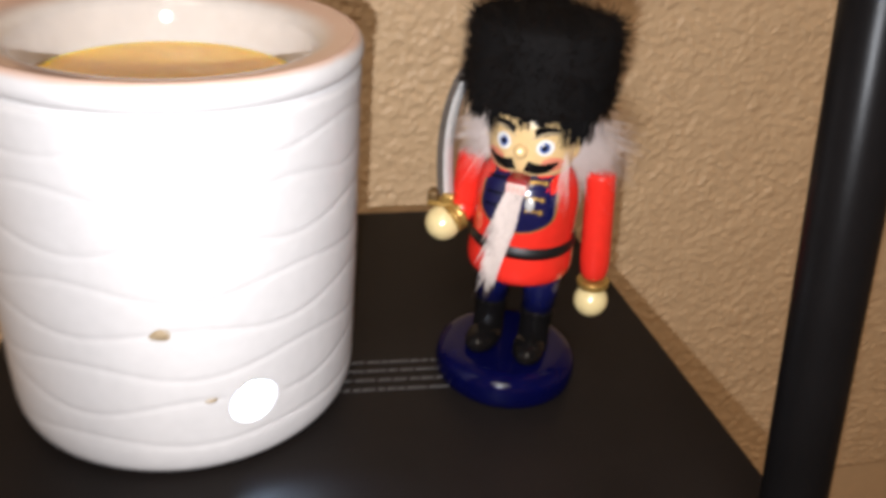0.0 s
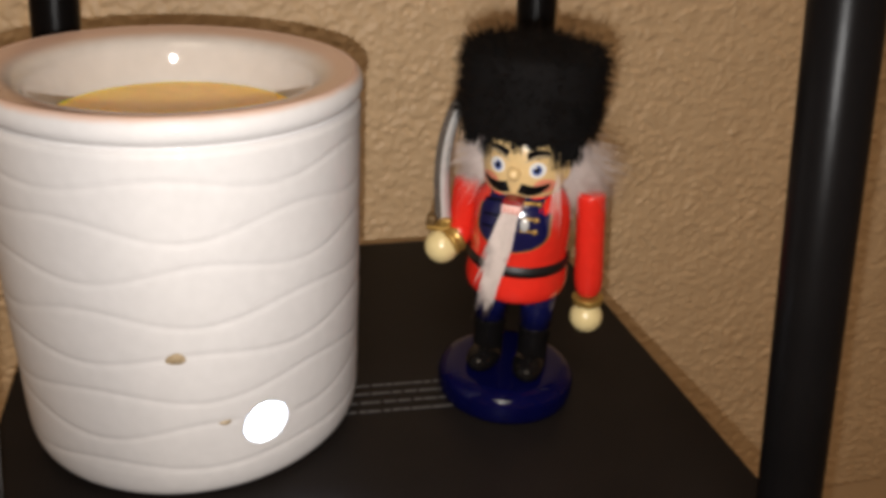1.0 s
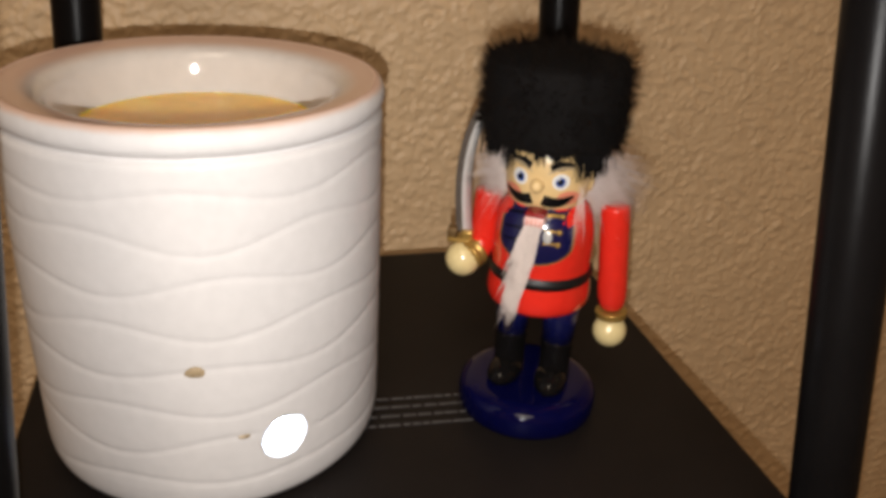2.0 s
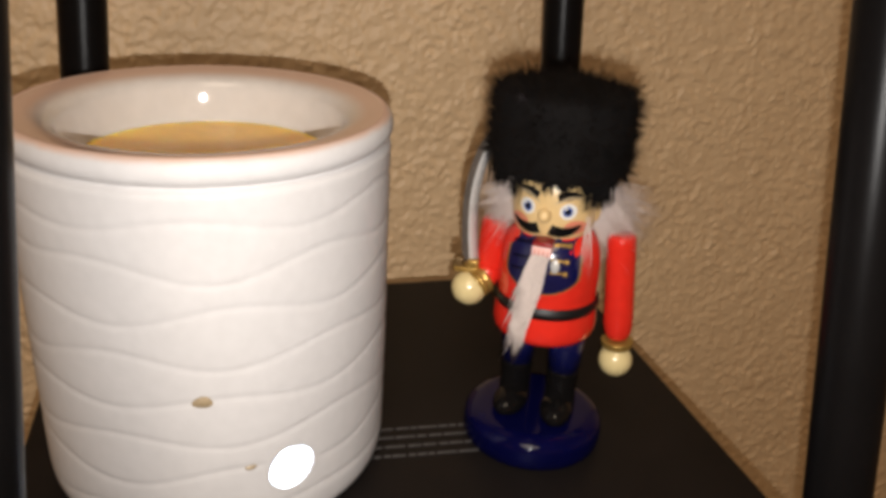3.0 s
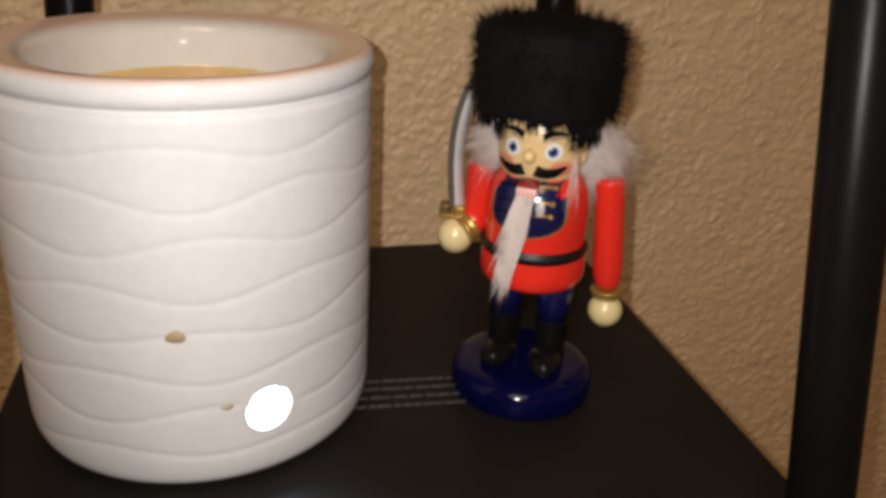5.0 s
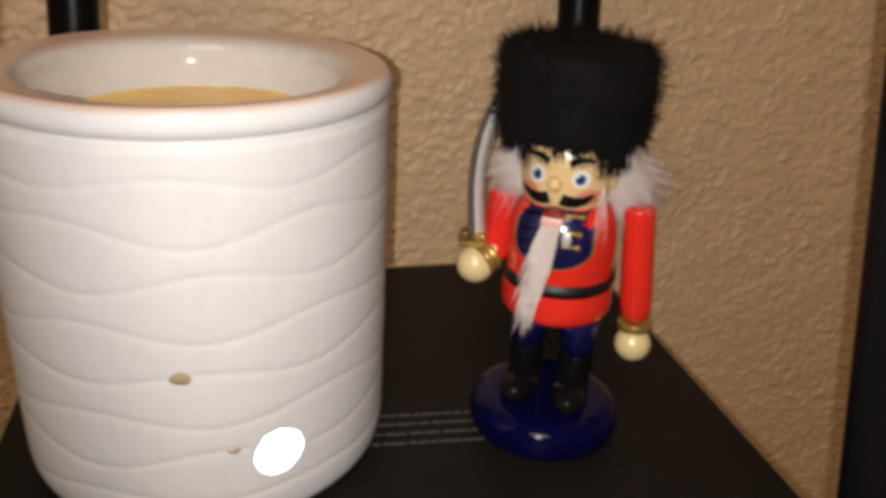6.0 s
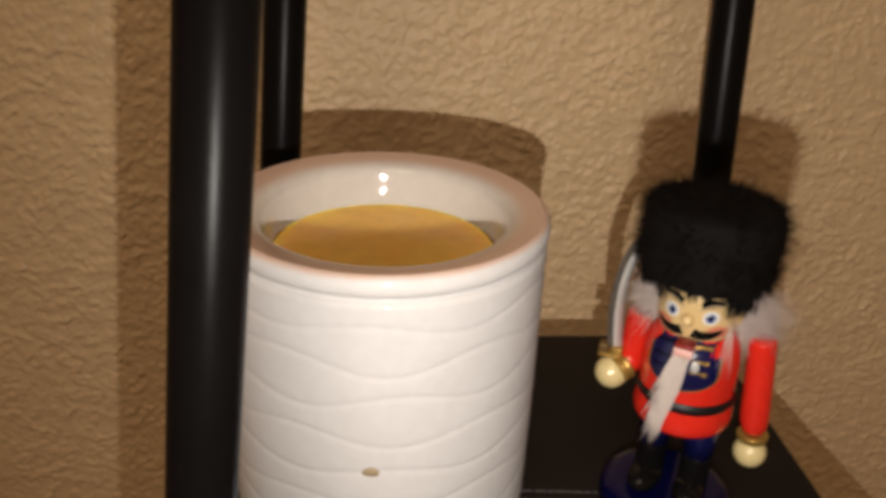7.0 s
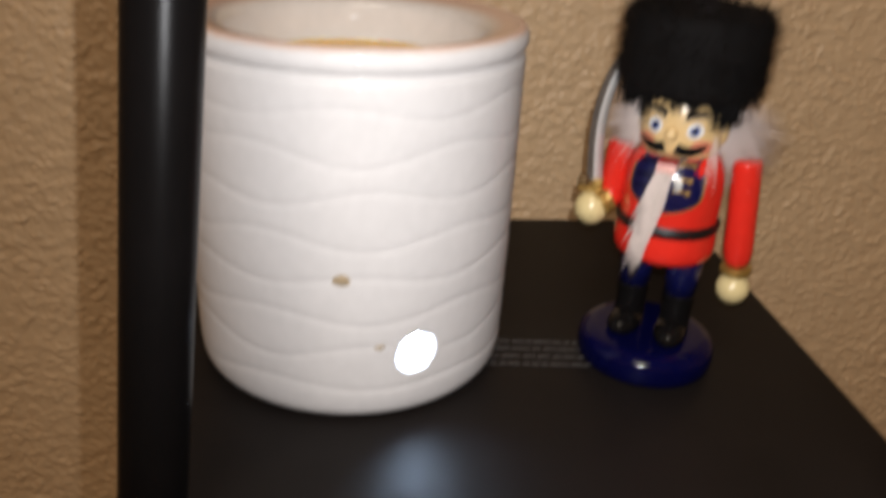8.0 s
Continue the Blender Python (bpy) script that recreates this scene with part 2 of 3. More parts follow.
# ---- four lines of tiny grey print on the board ----
rng = random.Random(7)
for k, yy in enumerate((-0.0079, -0.0133, -0.0189, -0.0244)):
    xx = -0.01
    while xx < 0.0895 + 0.001 * k:
        w = rng.choice((0.0016, 0.0025, 0.0035, 0.005, 0.0075))
        bar = simple("print_line", block(0, w, -0.0006, 0.0006, 0, 0.0002), PRINT, board)
        bar.matrix_local = pose(xx, yy - 0.06 * (xx - 0.07), 0.0001 - FLOOR_Z, 0, 0, -3.4)
        xx += w + rng.choice((0.0006, 0.0008, 0.0012))

# ---- the wax warmer ----
POT_R = 0.0595
POT_X = -0.0024
HOLE_ANGLE, HOLE_Z = -1.2045, 0.0254


# each carved line: its height in mm and the sway of its waves, two, four and six to the round
WAVES = [
    (107.83, 0.71, 0.93, -0.04, -1.05, 1.39, -0.93),
    (96.13, -1.28, -0.23, -0.77, 0.63, -2.23, 0.14),
    (81.23, 0.60, 1.07, 0.61, -0.15, 1.98, 0.56),
    (66.49, 1.42, 0.91, -1.61, -1.17, -1.67, 0.23),
    (53.47, 0.33, 0.65, 0.15, -0.39, 1.63, -0.11),
    (38.70, 2.46, 0.58, -2.12, -0.62, -1.08, -0.32),
    (26.98, 0.0, 0.12, 1.42, 0.52, 1.61, 0.19),
    (13.14, 1.02, 0.27, -0.38, -1.24, -1.02, 0.29),
]


def pot_radius(theta, z, r):
    """Outer radius with the carved wavy lines: neighbours sway in opposite phase."""
    cut = 0.0
    u = theta + 1.53
    for z0, c2, s2, c4, s4, c6, s6 in WAVES:
        zk = 0.001 * (z0 + c2 * math.cos(2 * u) + s2 * math.sin(2 * u) + c4 * math.cos(4 * u) + s4 * math.sin(4 * u) + c6 * math.cos(6 * u) + s6 * math.sin(6 * u))
        d = (z - zk) / 0.0011
        cut += 0.00022 * math.exp(-d * d) + 0.00007 * math.exp(-((z - zk) / 0.0035) ** 2)
    away = math.hypot((theta - HOLE_ANGLE) * POT_R, z - HOLE_Z)
    return r - cut * min(max((away - 0.0085) / 0.003, 0.0), 1.0)


def warmer_body():
    seg, prof = 260, []
    prof += [(0.0, 0.0), (0.050, 0.0), (0.0545, 0.0004), (0.0565, 0.0012), (0.0577, 0.0026), (0.0584, 0.0046), (0.0588, 0.0075), (0.0590, 0.0098)]
    z = 0.011
    while z < 0.1165:
        prof.append((POT_R - 0.0005 * max(0.0, 1 - z / 0.05), z))
        z += 0.00045
    prof += [(0.0594, 0.1174), (0.0590, 0.1181), (0.0582, 0.1187), (0.0576, 0.1192), (0.0578, 0.1198), (0.0587, 0.1203), (0.0595, 0.1211), (0.0600, 0.1224), (0.0601, 0.1238), (0.0599, 0.1252),
             (0.0593, 0.1266), (0.0584, 0.1275), (0.0574, 0.1278), (0.0568, 0.1278)]
    # back down inside, so that the wall has thickness
    inner = [(0.0562, 0.1268), (0.0563, 0.115), (0.0563, 0.008), (0.0, 0.006)]
    verts, faces = turned(prof + inner, seg)
    out = []
    for x, y, z in verts:
        r = math.hypot(x, y)
        if 0.0105 < z < 0.1168 and r > 0.057:
            a = math.atan2(y, x)
            rr = pot_radius(a, z, r)
            x, y = x * rr / r, y * rr / r
        out.append((x, y, z))
    s = Shape()
    s.add(out, faces, GLAZE)
    return s


def carve(ob, cutter):
    """Cuts one mesh out of another for good."""
    mod = ob.modifiers.new("cut", "BOOLEAN")
    mod.object, mod.operation, mod.solver = cutter, "DIFFERENCE", "EXACT"
    done = bpy.data.meshes.new_from_object(ob.evaluated_get(bpy.context.evaluated_depsgraph_get()))
    ob.modifiers.clear()
    ob.data = done
    bpy.data.objects.remove(cutter)


warmer = tagged(new("wax_warmer"), "white ceramic wax warmer with carved wavy lines, lit inside", "wax warmer")
warmer.location = (POT_X, 0, 0)
body = warmer_body().link("body", None)
hole_pose = Matrix.Translation((0.059 * math.cos(HOLE_ANGLE), 0.059 * math.sin(HOLE_ANGLE), HOLE_Z)) @ Euler((0, math.pi / 2, HOLE_ANGLE)).to_matrix().to_4x4()
cut = Shape()
cv, cf = turned([(0, -0.012), (1, -0.012), (1, 0.01), (0, 0.01)], 72)
cut.add([(x * 0.0076 if abs(x) > 1e-4 else x, y * 0.0073 if abs(y) > 1e-4 else y, z) for x, y, z in cv], cf, GLAZE, hole_pose @ pose(0, 0, 0, 0, 0, -35))
carve(body, cut.link("cutter"))
body.parent = warmer
s = Shape()
s.add(*ball(0.0115), BULB, Matrix.Translation((0.041 * math.cos(HOLE_ANGLE), 0.041 * math.sin(HOLE_ANGLE), 0.0310)))
s.link("bulb", warmer, label="glowing white bulb seen through the round hole")
s = Shape()
s.add(*turned([(0.0, 0.1045), (0.030, 0.1048), (0.037, 0.1065), (0.0398, 0.1092), (0.0412, 0.1115), (0.0423, 0.1140), (0.0431, 0.1165), (0.0436, 0.1188), (0.0440, 0.1208), (0.0445, 0.1224)], 160), DISH)
s.link("dish", warmer, label="glossy white glazed dish")
s = Shape()
s.add(*turned([(0.0443, 0.1218), (0.0449, 0.1232), (0.0457, 0.1243), (0.0468, 0.1252), (0.0484, 0.1260), (0.0505, 0.1266), (0.0535, 0.1272), (0.0555, 0.1276), (0.0571, 0.1277)], 128), RIM)
s.link("rim", warmer, label="glazed rim, peach from painted-in warm light")
s = Shape()
s.add(*turned([(0.0, 0.1107), (0.036, 0.1107), (0.0400, 0.1107), (0.0410, 0.11075), (0.0413, 0.1106), (0.0392, 0.107)], 96), WAX)
wax = tagged(s.link("wax"), "melted orange scented wax pooled in a white dish", "wax")
wax.location = (POT_X, 0, 0)


def dish_band():
    """Thin brown band on the dish above the pool, higher at two sides."""
    seg, rows, verts = 160, 5, []
    for k in range(rows):
        for i in range(seg):
            th = 2 * math.pi * i / seg
            rise = 0.0042 * max(0.0, math.cos(th + 2.75)) ** 6 + 0.0036 * max(0.0, math.cos(th + 0.35)) ** 6
            rise *= 0.8 + 0.6 * noise.noise(Vector((math.cos(th) * 5, math.sin(th) * 5, 1)))
            z = 0.1100 + (0.0004 + rise) * k / (rows - 1)
            r = 0.0404 + 0.42 * (z - 0.1100) - (0.0003 if k < rows - 1 else 0.0)
            verts.append((r * math.cos(th), r * math.sin(th), z))
    faces = [(k * seg + i, k * seg + (i + 1) % seg, (k + 1) * seg + (i + 1) % seg, (k + 1) * seg + i) for k in range(rows - 1) for i in range(seg)]
    simple("dish_band", (verts, faces), BAND, warmer, True, "thin brown band on the dish wall")


dish_band()


def drip(theta, z, a, b):
    n, verts, faces = 14, [], []
    for ring in range(4):
        for i in range(n):
            q, w = 2 * math.pi * i / n, ring / 3
            wob = 1 + 0.12 * math.sin(3 * q + 40 * theta)
            th, zz = theta + a * w * wob * math.cos(q) / POT_R, z + b * w * wob * math.sin(q)
            r = POT_R + 0.0004 - 0.0006 * w * w
            verts.append((r * math.cos(th), r * math.sin(th), zz))
    for ring in range(3):
        for i in range(n):
            faces.append((ring * n + i, ring * n + (i + 1) % n, (ring + 1) * n + (i + 1) % n, (ring + 1) * n + i))
    simple("wax_spot", (verts, faces), SPOT, warmer, True, "dried brown wax spot")


drip(-1.640, 0.0549, 0.0030, 0.0023)
drip(-1.4257, 0.0297, 0.0019, 0.0009)

# ---- the toy soldier: one mesh ----
soldier = Shape()
MM = Matrix.Scale(0.001, 4)
SIDE = Euler((0, 0, radians(8))).to_matrix().to_4x4()


def put(vf, material, m=Matrix.Identity(4)):
    soldier.add(*vf, material, MM @ m)


def rod(a, b, profile, material, seg=32):
    put(turned(profile, seg), material, between(a, b))


def lerp(table, z):
    for (r0, z0), (r1, z1) in zip(table, table[1:]):
        if z0 <= z <= z1:
            return r0 + (r1 - r0) * (z - z0) / max(z1 - z0, 1e-6)
    return table[0][0] if z < table[0][1] else table[-1][0]


COAT = [(0, 47), (16.5, 47.2), (18.2, 48.5), (18.9, 51), (18.8, 55), (18.2, 60), (17.8, 64), (18.0, 70), (17.8, 77), (16.6, 83), (14.0, 87), (9.0, 89.5), (0, 90)]
HEAD = [(0, 83.4), (8.5, 83.8), (11.8, 85.4), (13.8, 88.3), (14.7, 92.0), (14.9, 97), (14.6, 102), (13.8, 106), (12, 110), (0, 112)]


def smooth_profile(table, n=60):
    """Rounds off a profile by corner cutting."""
    pts = [Vector((r, z, 0)) for r, z in table]
    for _ in range(3):
        cutp = [pts[0]]
        for a, b in zip(pts, pts[1:]):
            cutp += [a.lerp(b, 0.25), a.lerp(b, 0.75)]
        pts = cutp + [pts[-1]]
    return [(p.x, p.y) for p in pts]


COAT, HEAD = smooth_profile(COAT), smooth_profile(HEAD)
COAT_R, HEAD_R = sorted([p for p in COAT if p[0] > 5], key=lambda p: p[1]), sorted([p for p in HEAD if p[0] > 5], key=lambda p: p[1])


def decal(outline, table, material, off=0.25, rings=5, dx=0.0):
    """Paint laid on a turned surface: outline is a list of (x, z) round the patch."""
    cx, cz = sum(p[0] for p in outline) / len(outline), sum(p[1] for p in outline) / len(outline)
    verts, faces, n = [], [], len(outline)
    for k in range(rings + 1):
        w = k / rings
        for x, z in outline:
            x, z = cx + (x - cx) * w, cz + (z - cz) * w
            r = lerp(table, z) + off
            verts.append((x + dx, -math.sqrt(max(r * r - x * x, 0.01)), z))
    for k in range(rings):
        for i in range(n):
            faces.append((k * n + i, k * n + (i + 1) % n, (k + 1) * n + (i + 1) % n, (k + 1) * n + i))
    put((verts, faces), material)


def oval(cx, cz, a, b, tilt=0.0, n=24):
    t = radians(tilt)
    return [(cx + a * math.cos(q) * math.cos(t) - b * math.sin(q) * math.sin(t), cz + a * math.cos(q) * math.sin(t) + b * math.sin(q) * math.cos(t)) for q in (2 * math.pi * i / n for i in range(n))]


def stroke(path, widths):
    """Outline of a band along a path of (x, z)."""
    up, dn = [], []
    for i, (x, z) in enumerate(path):
        a, b = path[max(i - 1, 0)], path[min(i + 1, len(path) - 1)]
        d = Vector((b[0] - a[0], b[1] - a[1])).normalized()
        up.append((x - d.y * widths[i], z + d.x * widths[i]))
        dn.append((x + d.y * widths[i], z - d.x * widths[i]))
    return up + dn[::-1]


def curve(fn, n=10):
    return [fn(i / (n - 1)) for i in range(n)]


def strand(a, d, length, width, droop, material, bend=Vector((0, 0, 0))):
    """One tapered hair from a in the direction d."""
    d = d.normalized()
    side = d.orthogonal().normalized()
    up = d.cross(side)
    verts, faces, steps = [], [], 3
    for k in range(steps):
        w = k / steps
        c = a + d * (length * w) + (Vector((0, 0, -droop)) + bend) * (w * w)
        for q in range(3):
            g = 2 * math.pi * q / 3
            verts.append(c + (side * math.cos(g) + up * math.sin(g)) * width * (1 - 0.6 * w))
    verts.append(a + d * length + Vector((0, 0, -droop)) + bend)
    for k in range(steps - 1):
        for q in range(3):
            faces.append((k * 3 + q, k * 3 + (q + 1) % 3, k * 3 + 3 + (q + 1) % 3, k * 3 + 3 + q))
    last = (steps - 1) * 3
    faces += [(last + q, last + (q + 1) % 3, last + 3) for q in range(3)]
    put((verts, faces), material)


# stand, boots, legs
put(turned(smooth_profile([(0, 0), (24.5, 0), (26.4, 1.2), (26.9, 5.5), (26.2, 10), (22.5, 12.4), (18, 12.8), (0, 12.8)]), 72), BLUE)
for bx, toe in ((-8.4, -9), (9.4, 7)):
    put(turned(smooth_profile([(0, 11), (6.0, 11), (6.3, 14), (5.7, 20), (6.0, 28), (6.5, 30.5), (6.0, 31.5), (0, 31.6)]), 36), BLACK, Matrix.Translation((bx, 1, 0)))
    put(ball(1.0), BLACK, Matrix.Translation((bx, -4.5, 15.2)) @ pose(0, 0, 0, 0, 0, toe) @ Matrix.Diagonal((6.2, 9.6, 5.0, 1)))
    put(turned([(0, 30), (6.1, 30.5), (6.5, 40), (6.8, 50), (0, 51)], 36), NAVY, Matrix.Translation((bx, 1, 0)))

# coat, belt, bib and cords
put(turned(COAT, 72), RED)
belt = [(18.3 + 0.9 * math.cos(q) ** 3, 60.8 + 2.3 * math.sin(q)) for q in (2 * math.pi * i / 16 for i in range(17))]
put(turned(belt, 72), BELT)


def bib(grow):
    pts = [(-10.5 - grow, 88.0 + grow * 0.5), (-12.2 - grow, 82), (-12.4 - grow, 76)]
    pts += [((12.4 + grow) * math.cos(q), 75.5 + (6.6 + grow) * math.sin(q)) for q in (math.pi + math.pi * i / 14 for i in range(1, 14))]
    pts += [(12.4 + grow, 76), (12.2 + grow, 82), (10.5 + grow, 88.0 + grow * 0.5), (4, 88.8 + grow * 0.5), (-4, 88.8 + grow * 0.5)]
    return pts


decal(bib(0.7), COAT_R, GOLD, 0.25, 7)
decal(bib(0.0), COAT_R, NAVY, 0.5, 7)
for sgn in (-1, 1):
    for k, zc in enumerate((86.0, 81.2, 77.0)):
        if sgn < 0:
            decal(stroke(curve(lambda w: (-4.0 - 7.0 * w, zc - 1.2 * w), 8), [0.35] * 8), COAT_R, BLACK, 0.75, 2)
            continue
        decal(stroke(curve(lambda w: (sgn * (3.2 + 5.6 * w), zc + 0.5 * math.sin(2.6 * w) - 0.7 * w), 8), [0.45] * 8), COAT_R, GOLD, 0.75, 2)
        put(ball(1.05, 12, 8), GOLD, Matrix.Translation((sgn * 8.2, -math.sqrt(max(lerp(COAT_R, zc) ** 2 - 67, 1)) - 0.6, zc - 0.4)))
put(ball(1.7, 14, 10), STEEL, Matrix.Translation((4.6, -17.6, 79.4)) @ Matrix.Diagonal((1, 0.5, 1.5, 1)))

# head and painted face
HEAD_SHIFT = Matrix.Translation((-0.6, 0, 0))
put(turned(HEAD, 64), SKIN, HEAD_SHIFT)
for sgn in (-1, 1):
    decal(oval(sgn * 9.5, 92.0, 3.4, 2.6), HEAD_R, BLUSH, 0.12, 4, dx=-0.6)
    decal(oval(sgn * 6.9, 98.0, 2.7, 2.75, -8 * sgn), HEAD_R, EYE, 0.22, dx=-0.6)
    decal(oval(sgn * 6.8, 98.0, 1.6, 1.8), HEAD_R, IRIS, 0.38, dx=-0.6)
    decal(oval(sgn * 6.8, 98.1, 0.9, 1.0), HEAD_R, BLACK, 0.5, 3, dx=-0.6)
    decal(oval(sgn * 6.9 - 0.7, 99.1, 0.42, 0.42, n=10), HEAD_R, EYE, 0.62, 2, dx=-0.6)
    decal(stroke(curve(lambda w: (sgn * (3.2 + 7.0 * w), 102.6 + 0.9 * math.sin(2.3 * w)), 12), [0.6 + 0.95 * math.sin(math.pi * (0.15 + 0.85 * i / 11)) for i in range(12)]), HEAD_R, BLACK, 0.3, dx=-0.6)
    decal(stroke(curve(lambda w: (sgn * (2.6 + 8.2 * w), 100.6 + 2.5 * math.sin(2.3 * w)), 10), [0.22] * 10), HEAD_R, SPOT, 0.45, 2, dx=-0.6)
    decal(stroke(curve(lambda w: (sgn * (1.9 + 9.6 * w) - 0.4, 91.3 - 1.5 * math.sin(2.6 * w) + 2.3 * w * w), 14), [2.05 * (1 - 0.8 * (i / 13) ** 3.2) for i in range(14)]), HEAD_R, BLACK, 0.4, dx=-0.6)
    put(ball(1), SKIN, HEAD_SHIFT @ Matrix.Translation((sgn * 14.6, 0.5, 95.5)) @ Matrix.Diagonal((1.6, 3.0, 4.2, 1)))
put(ball(1), SKIN, HEAD_SHIFT @ Matrix.Translation((-0.6, -15.2, 96.1)) @ Matrix.Diagonal((2.5, 2.8, 2.6, 1)))
decal(oval(0, 87.6, 3.0, 0.7), HEAD_R, MAROON, 0.2, 3, dx=-0.6)

# jaw lever with teeth
put(block(-3.3, 3.3, -20.0, -14, 86.4, 88.2, 0.5), MAROON)
put(block(-3.4, 3.4, -20.6, -14, 83.2, 86.7, 0.5), TEETH)
for k in range(4):
    put(block(-2.4 + 1.45 * k, -1.95 + 1.45 * k, -20.8, -20.4, 83.9, 86.0), BLUSH)

# arms and fists
put(turned(smooth_profile([(0, 0.0), (4.6, 0), (5.3, 1.6), (5.3, 20), (5.6, 41.0), (0, 41.4)]), 36), RED, SIDE @ between((23.8, 2, 86.3), (27.9, 2, 43.6)))
rod(SIDE @ Vector((27.75, 2, 45.0)), SIDE @ Vector((28.05, 2, 41.6)), smooth_profile([(0, 0), (5.7, 0), (6.0, 1.0), (5.5, 1.8), (5.7, 2.6), (5.2, 3.4), (0, 3.5)]), GOLD)
put(ball(6.3), IVORY, SIDE @ Matrix.Translation((28.2, 2, 35.9)))
put(turned(smooth_profile([(0, 0.0), (4.4, 0), (5.2, 1.6), (5.3, 12), (5.3, 21), (0, 23)]), 36), RED, SIDE @ between((-21.2, 5, 86.0), (-22.2, 5, 63.0)))
put(turned(smooth_profile([(0, 0.0), (5.0, 0), (5.2, 8), (0, 8)]), 36), RED, SIDE @ between((-21.6, 6, 66.0), (-23.6, -1, 63.0)))
rod(SIDE @ Vector((-23.2, 0, 63.4)), SIDE @ Vector((-26.2, -3.6, 61.2)), smooth_profile([(0, 0), (5.2, 0), (5.7, 1.2), (5.0, 2.4), (5.5, 3.6), (5, 4.6), (0, 4.8)]), GOLD)
put(ball(6.6), IVORY, SIDE @ Matrix.Translation((-28.4, -1.5, 59.6)))

# sabre: guard, knuckle bow and curved blade
put(block(-34.6, -22.2, -2.5, 3.5, 65.6, 67.6, 0.6), GOLD, SIDE)
# this piece of the hilt carries its shade in the paint
put(block(-34.8, -31.2, -2.0, 3.0, 66.0, 71.0, 0.7), SHADED_GOLD, SIDE)
put(block(-29.6, -25.4, -2.4, 2.4, 66.5, 70.6, 0.6), GOLD, SIDE)
blade, n = [], 22
for i in range(n + 1):
    w = i / n
    c = Vector((-28.4 - 1.9 * math.sin(math.pi * w) + 6.0 * w ** 3.4, 0.4 + 1.2 * w, 69.5 + 51.0 * w))
    half = 2.2 * (1 - 0.25 * w) if w < 0.86 else 2.2 * 0.78 * max(1 - (w - 0.86) / 0.14, 0.05)
    blade += [c + Vector((-half - 1.3, 0.6, 0)), c + Vector((-half * 0.35, -0.9, 0)), c + Vector((half + 0.5, 0, 0)), c + Vector((0.2, 0.9, 0))]
# left facet: its dark reflection is painted with the darker silver
put((blade, [(4 * i, 4 * i + 1, 4 * i + 5, 4 * i + 4) for i in range(n)]), SHADED_STEEL, SIDE)
put((blade, [(4 * i + q, 4 * i + (q + 1) % 4, 4 * i + 4 + (q + 1) % 4, 4 * i + 4 + q) for i in range(n) for q in range(1, 4)]), STEEL, SIDE)

# tall fur hat: a dark core covered with hairs
HAT = smooth_profile([(0, 109.0), (18.5, 109.0), (22.0, 108.6), (23.5, 110.6), (23.5, 119), (23.8, 127), (23.8, 133.2), (21.4, 136.3), (12, 137.2), (0, 137.3)])
HAT_C = Vector((-1.1, 1.2, 0))
put(turned(HAT, 48), FUR, Matrix.Translation(HAT_C))
rng = random.Random(3)
arc = [(Vector((a[0], 0, a[1])), Vector((b[0], 0, b[1]))) for a, b in zip(HAT, HAT[1:]) if max(a[0], b[0]) > 1]
weights = [(b - a).length * (a.x + b.x) for a, b in arc]
for (a, b) in rng.choices(arc, weights, k=9000):
    p, th = a.lerp(b, rng.random()), rng.random() * 2 * math.pi
    t = (b - a).normalized()
    nrm = Vector((t.z, 0, -t.x))
    turn = Matrix.Rotation(th, 3, "Z")
    root, out = turn @ p + HAT_C, turn @ nrm
    if root.z < 110.5 and root.y < -5 and abs(root.x) < 15:
        continue
    lean = Vector((rng.gauss(0, 0.45), rng.gauss(0, 0.45), rng.gauss(0.05, 0.5)))
    strand(root - out * 0.6, out + lean, rng.uniform(2.2, 4.6) * (0.7 + 1.4 * max(noise.noise(root * 0.16), -0.3)), rng.uniform(0.10, 0.2), rng.uniform(-0.6, 1.2), FUR_TIP if rng.random() < 0.3 else FUR)
for k in range(1500):
    (a, b), th = rng.choices(arc, weights)[0], rng.random() * 2 * math.pi
    th += 0.12 * math.sin(9 * th)
    p, t, turn = a.lerp(b, rng.random()), (b - a).normalized(), Matrix.Rotation(th, 3, "Z")
    root, out = turn @ p + HAT_C, turn @ Vector((t.z, 0, -t.x))
    if root.z < 111.5 and root.y < -5:
        continue
    strand(root, out + Vector((rng.gauss(0, 0.3), rng.gauss(0, 0.3), rng.gauss(0.15, 0.4))), rng.uniform(4.0, 6.2) * (1 + 0.7 * max(noise.noise(root * 0.22 + Vector((7, 3, 1))), -0.5)), 0.12, rng.uniform(-1, 1.5), FUR_TIP)
for k in range(420):
    th = rng.uniform(-0.2, math.pi + 0.2)
    temple = abs(math.cos(th))
    if temple < 0.55 and rng.random() < 0.6:
        continue
    r = rng.uniform(14.6, 17.0)
    root = HAT_C + Vector((r * math.cos(th) + 1.2, -r * math.sin(th), 108.5))
    strand(root, Vector((rng.gauss(-0.15 * math.cos(th), 0.2), rng.gauss(0, 0.15), -1)), rng.uniform(1.5, 3.6) + (8.5 if temple > 0.68 else 0), 0.3, 0.3, FUR)

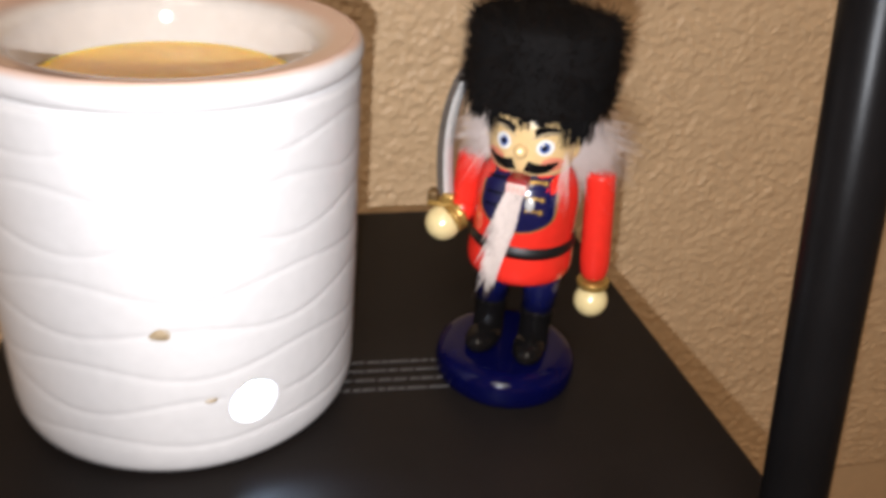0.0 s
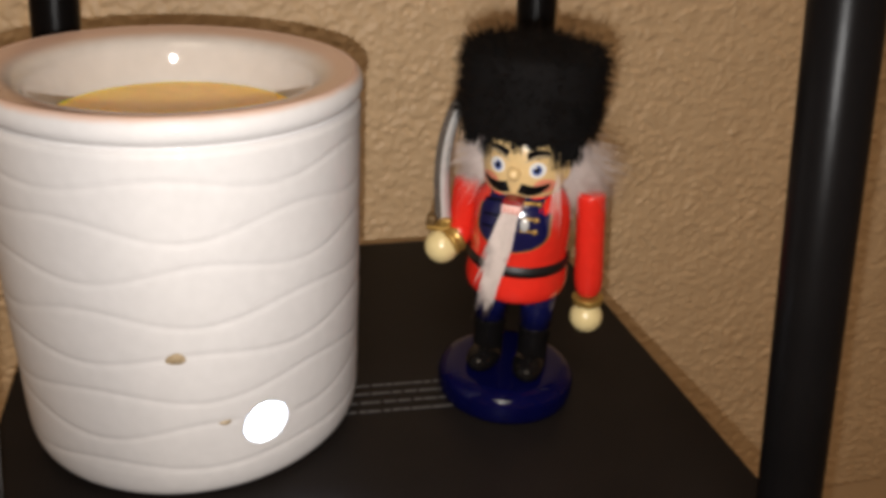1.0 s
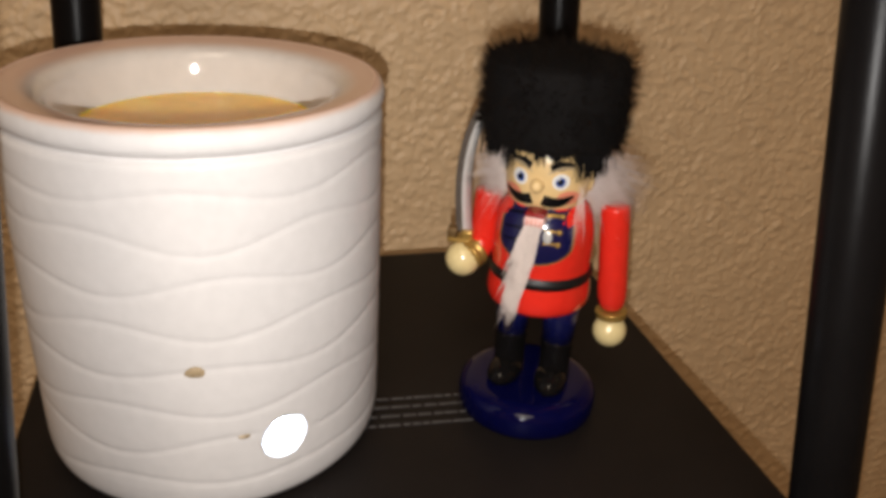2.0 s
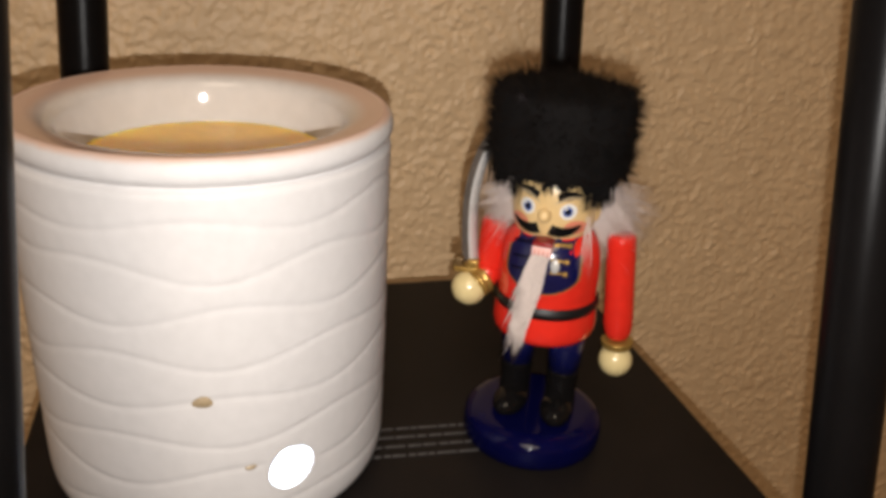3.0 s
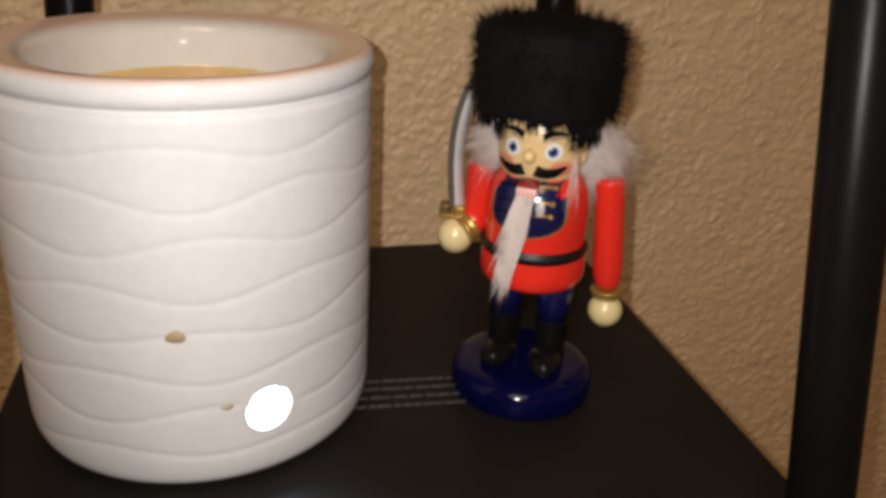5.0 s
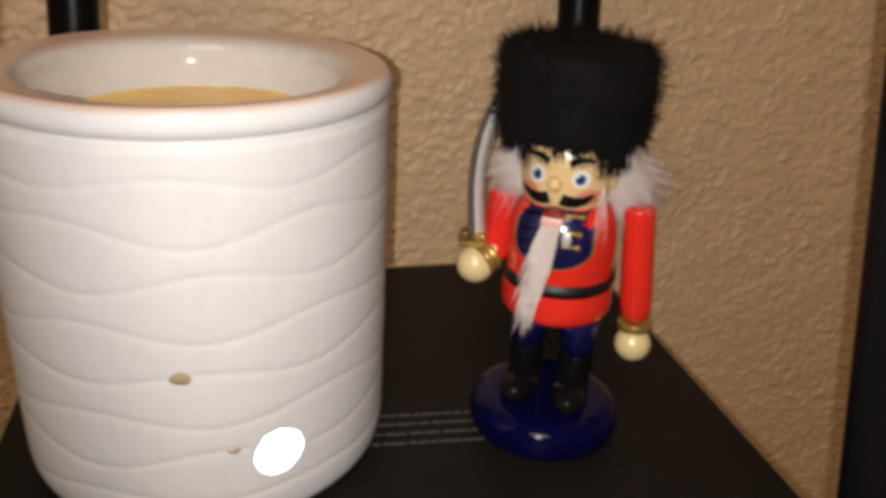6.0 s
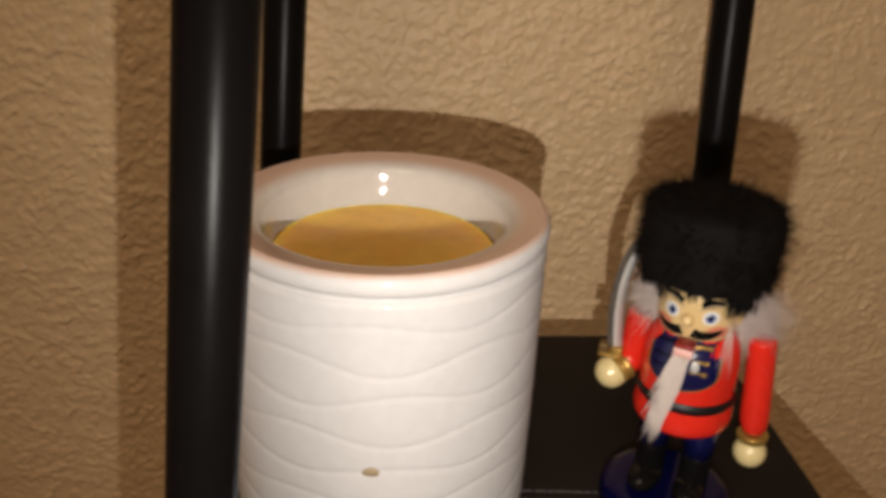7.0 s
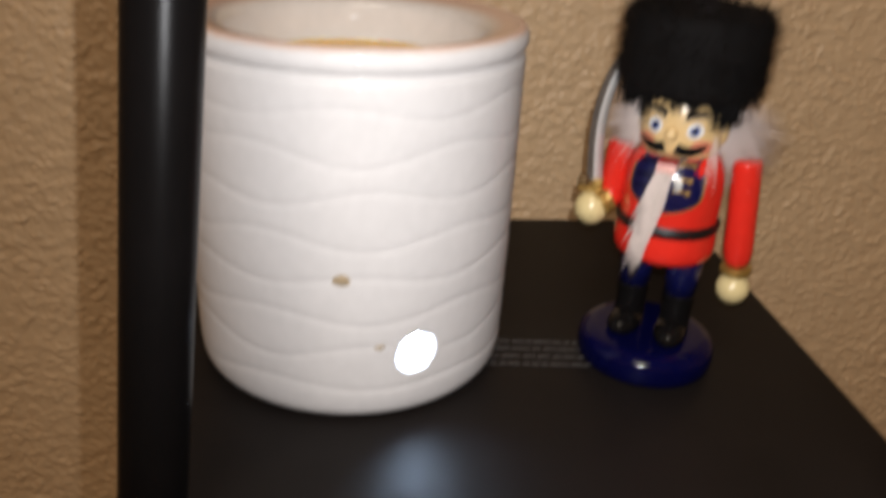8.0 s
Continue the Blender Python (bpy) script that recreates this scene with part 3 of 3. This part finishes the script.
for k in range(70):
    x = rng.choice((rng.gauss(-1.5, 1.0), rng.uniform(-11, 11), rng.gauss(4.5, 1.2)))
    root = Vector((x - 0.6, -math.sqrt(max(15.6 ** 2 - x * x, 1)), 108))
    strand(root, Vector((rng.gauss(0, 0.12), -0.02, -1)), rng.uniform(2.0, 6.0), 0.24, 0, FUR)
for x, y, length, count in ((-19.5, -6, 8.5, 110), (15.8, -7.5, 10.5, 80)):
    for k in range(count):
        root = Vector((x + rng.gauss(0, 1.5), y + rng.gauss(0, 1.5), 109))
        strand(root, Vector((rng.gauss(0, 0.14), rng.gauss(-0.05, 0.1), -1)), rng.uniform(0.5, 1.05) * length, 0.28, 0, FUR)

# white hair at both sides of the head, and the long beard
for sgn, reach, count, y0, dy in ((1, 27, 1050, 2.0, 0.1), (-1, 19, 900, -3.5, -0.1)):
    for k in range(count):
        root = Vector((sgn * rng.uniform(10.5, 14.8) - 0.6, rng.uniform(y0, 8.0), rng.uniform(93, 106)))
        d = Vector((sgn * rng.uniform(0.15, 1.0), rng.uniform(dy - 0.2, dy + 0.3), rng.uniform(-1.2, 0.05)))
        strand(root, d, rng.uniform(0.35, 1.0) * reach, rng.uniform(0.04, 0.10), rng.uniform(1, 6), HAIR, Vector((sgn * rng.uniform(0, 3.0), rng.gauss(0, 0.8), 0)))
for k in range(24):
    root = Vector((rng.uniform(12.0, 14.0), -rng.uniform(8, 11), rng.uniform(90, 98)))
    strand(root, Vector((rng.uniform(-0.1, 0.25), -0.35, -1)), rng.uniform(10, 20), 0.05, 0, HAIR, Vector((rng.gauss(0, 1), -1, 0)))
for k in range(1700):
    u, top = rng.uniform(-1, 1), rng.uniform(0, 1) ** 1.5
    axis_x = -4.6 * top ** 0.8
    root = Vector((axis_x + (2.9 + 1.2 * math.sin(math.pi * top)) * u, -20.0 - rng.uniform(0, 1.5) * (1 - u * u), 84.0 - 26 * top))
    tip = Vector((-5.8 + 0.8 * u + rng.gauss(0, 0.6), -20.2 + rng.gauss(0, 0.5), max(root.z - rng.uniform(12, 24), 36.5 + 9 * abs(u) + rng.uniform(0, 6))))
    if rng.random() < 0.05:
        tip.x -= rng.uniform(1, 5)
    strand(root, tip - root, (tip - root).length, rng.uniform(0.12, 0.22), 0, HAIR, Vector((rng.gauss(0, 0.4), 0, 0)))

toy = soldier.link("toy_soldier")
toy.matrix_world = pose(0.1144, -0.0171, 0.0, 0, 0, -33)
tagged(toy, "painted wooden toy soldier, black fur hat, red coat, white beard", "figurine")
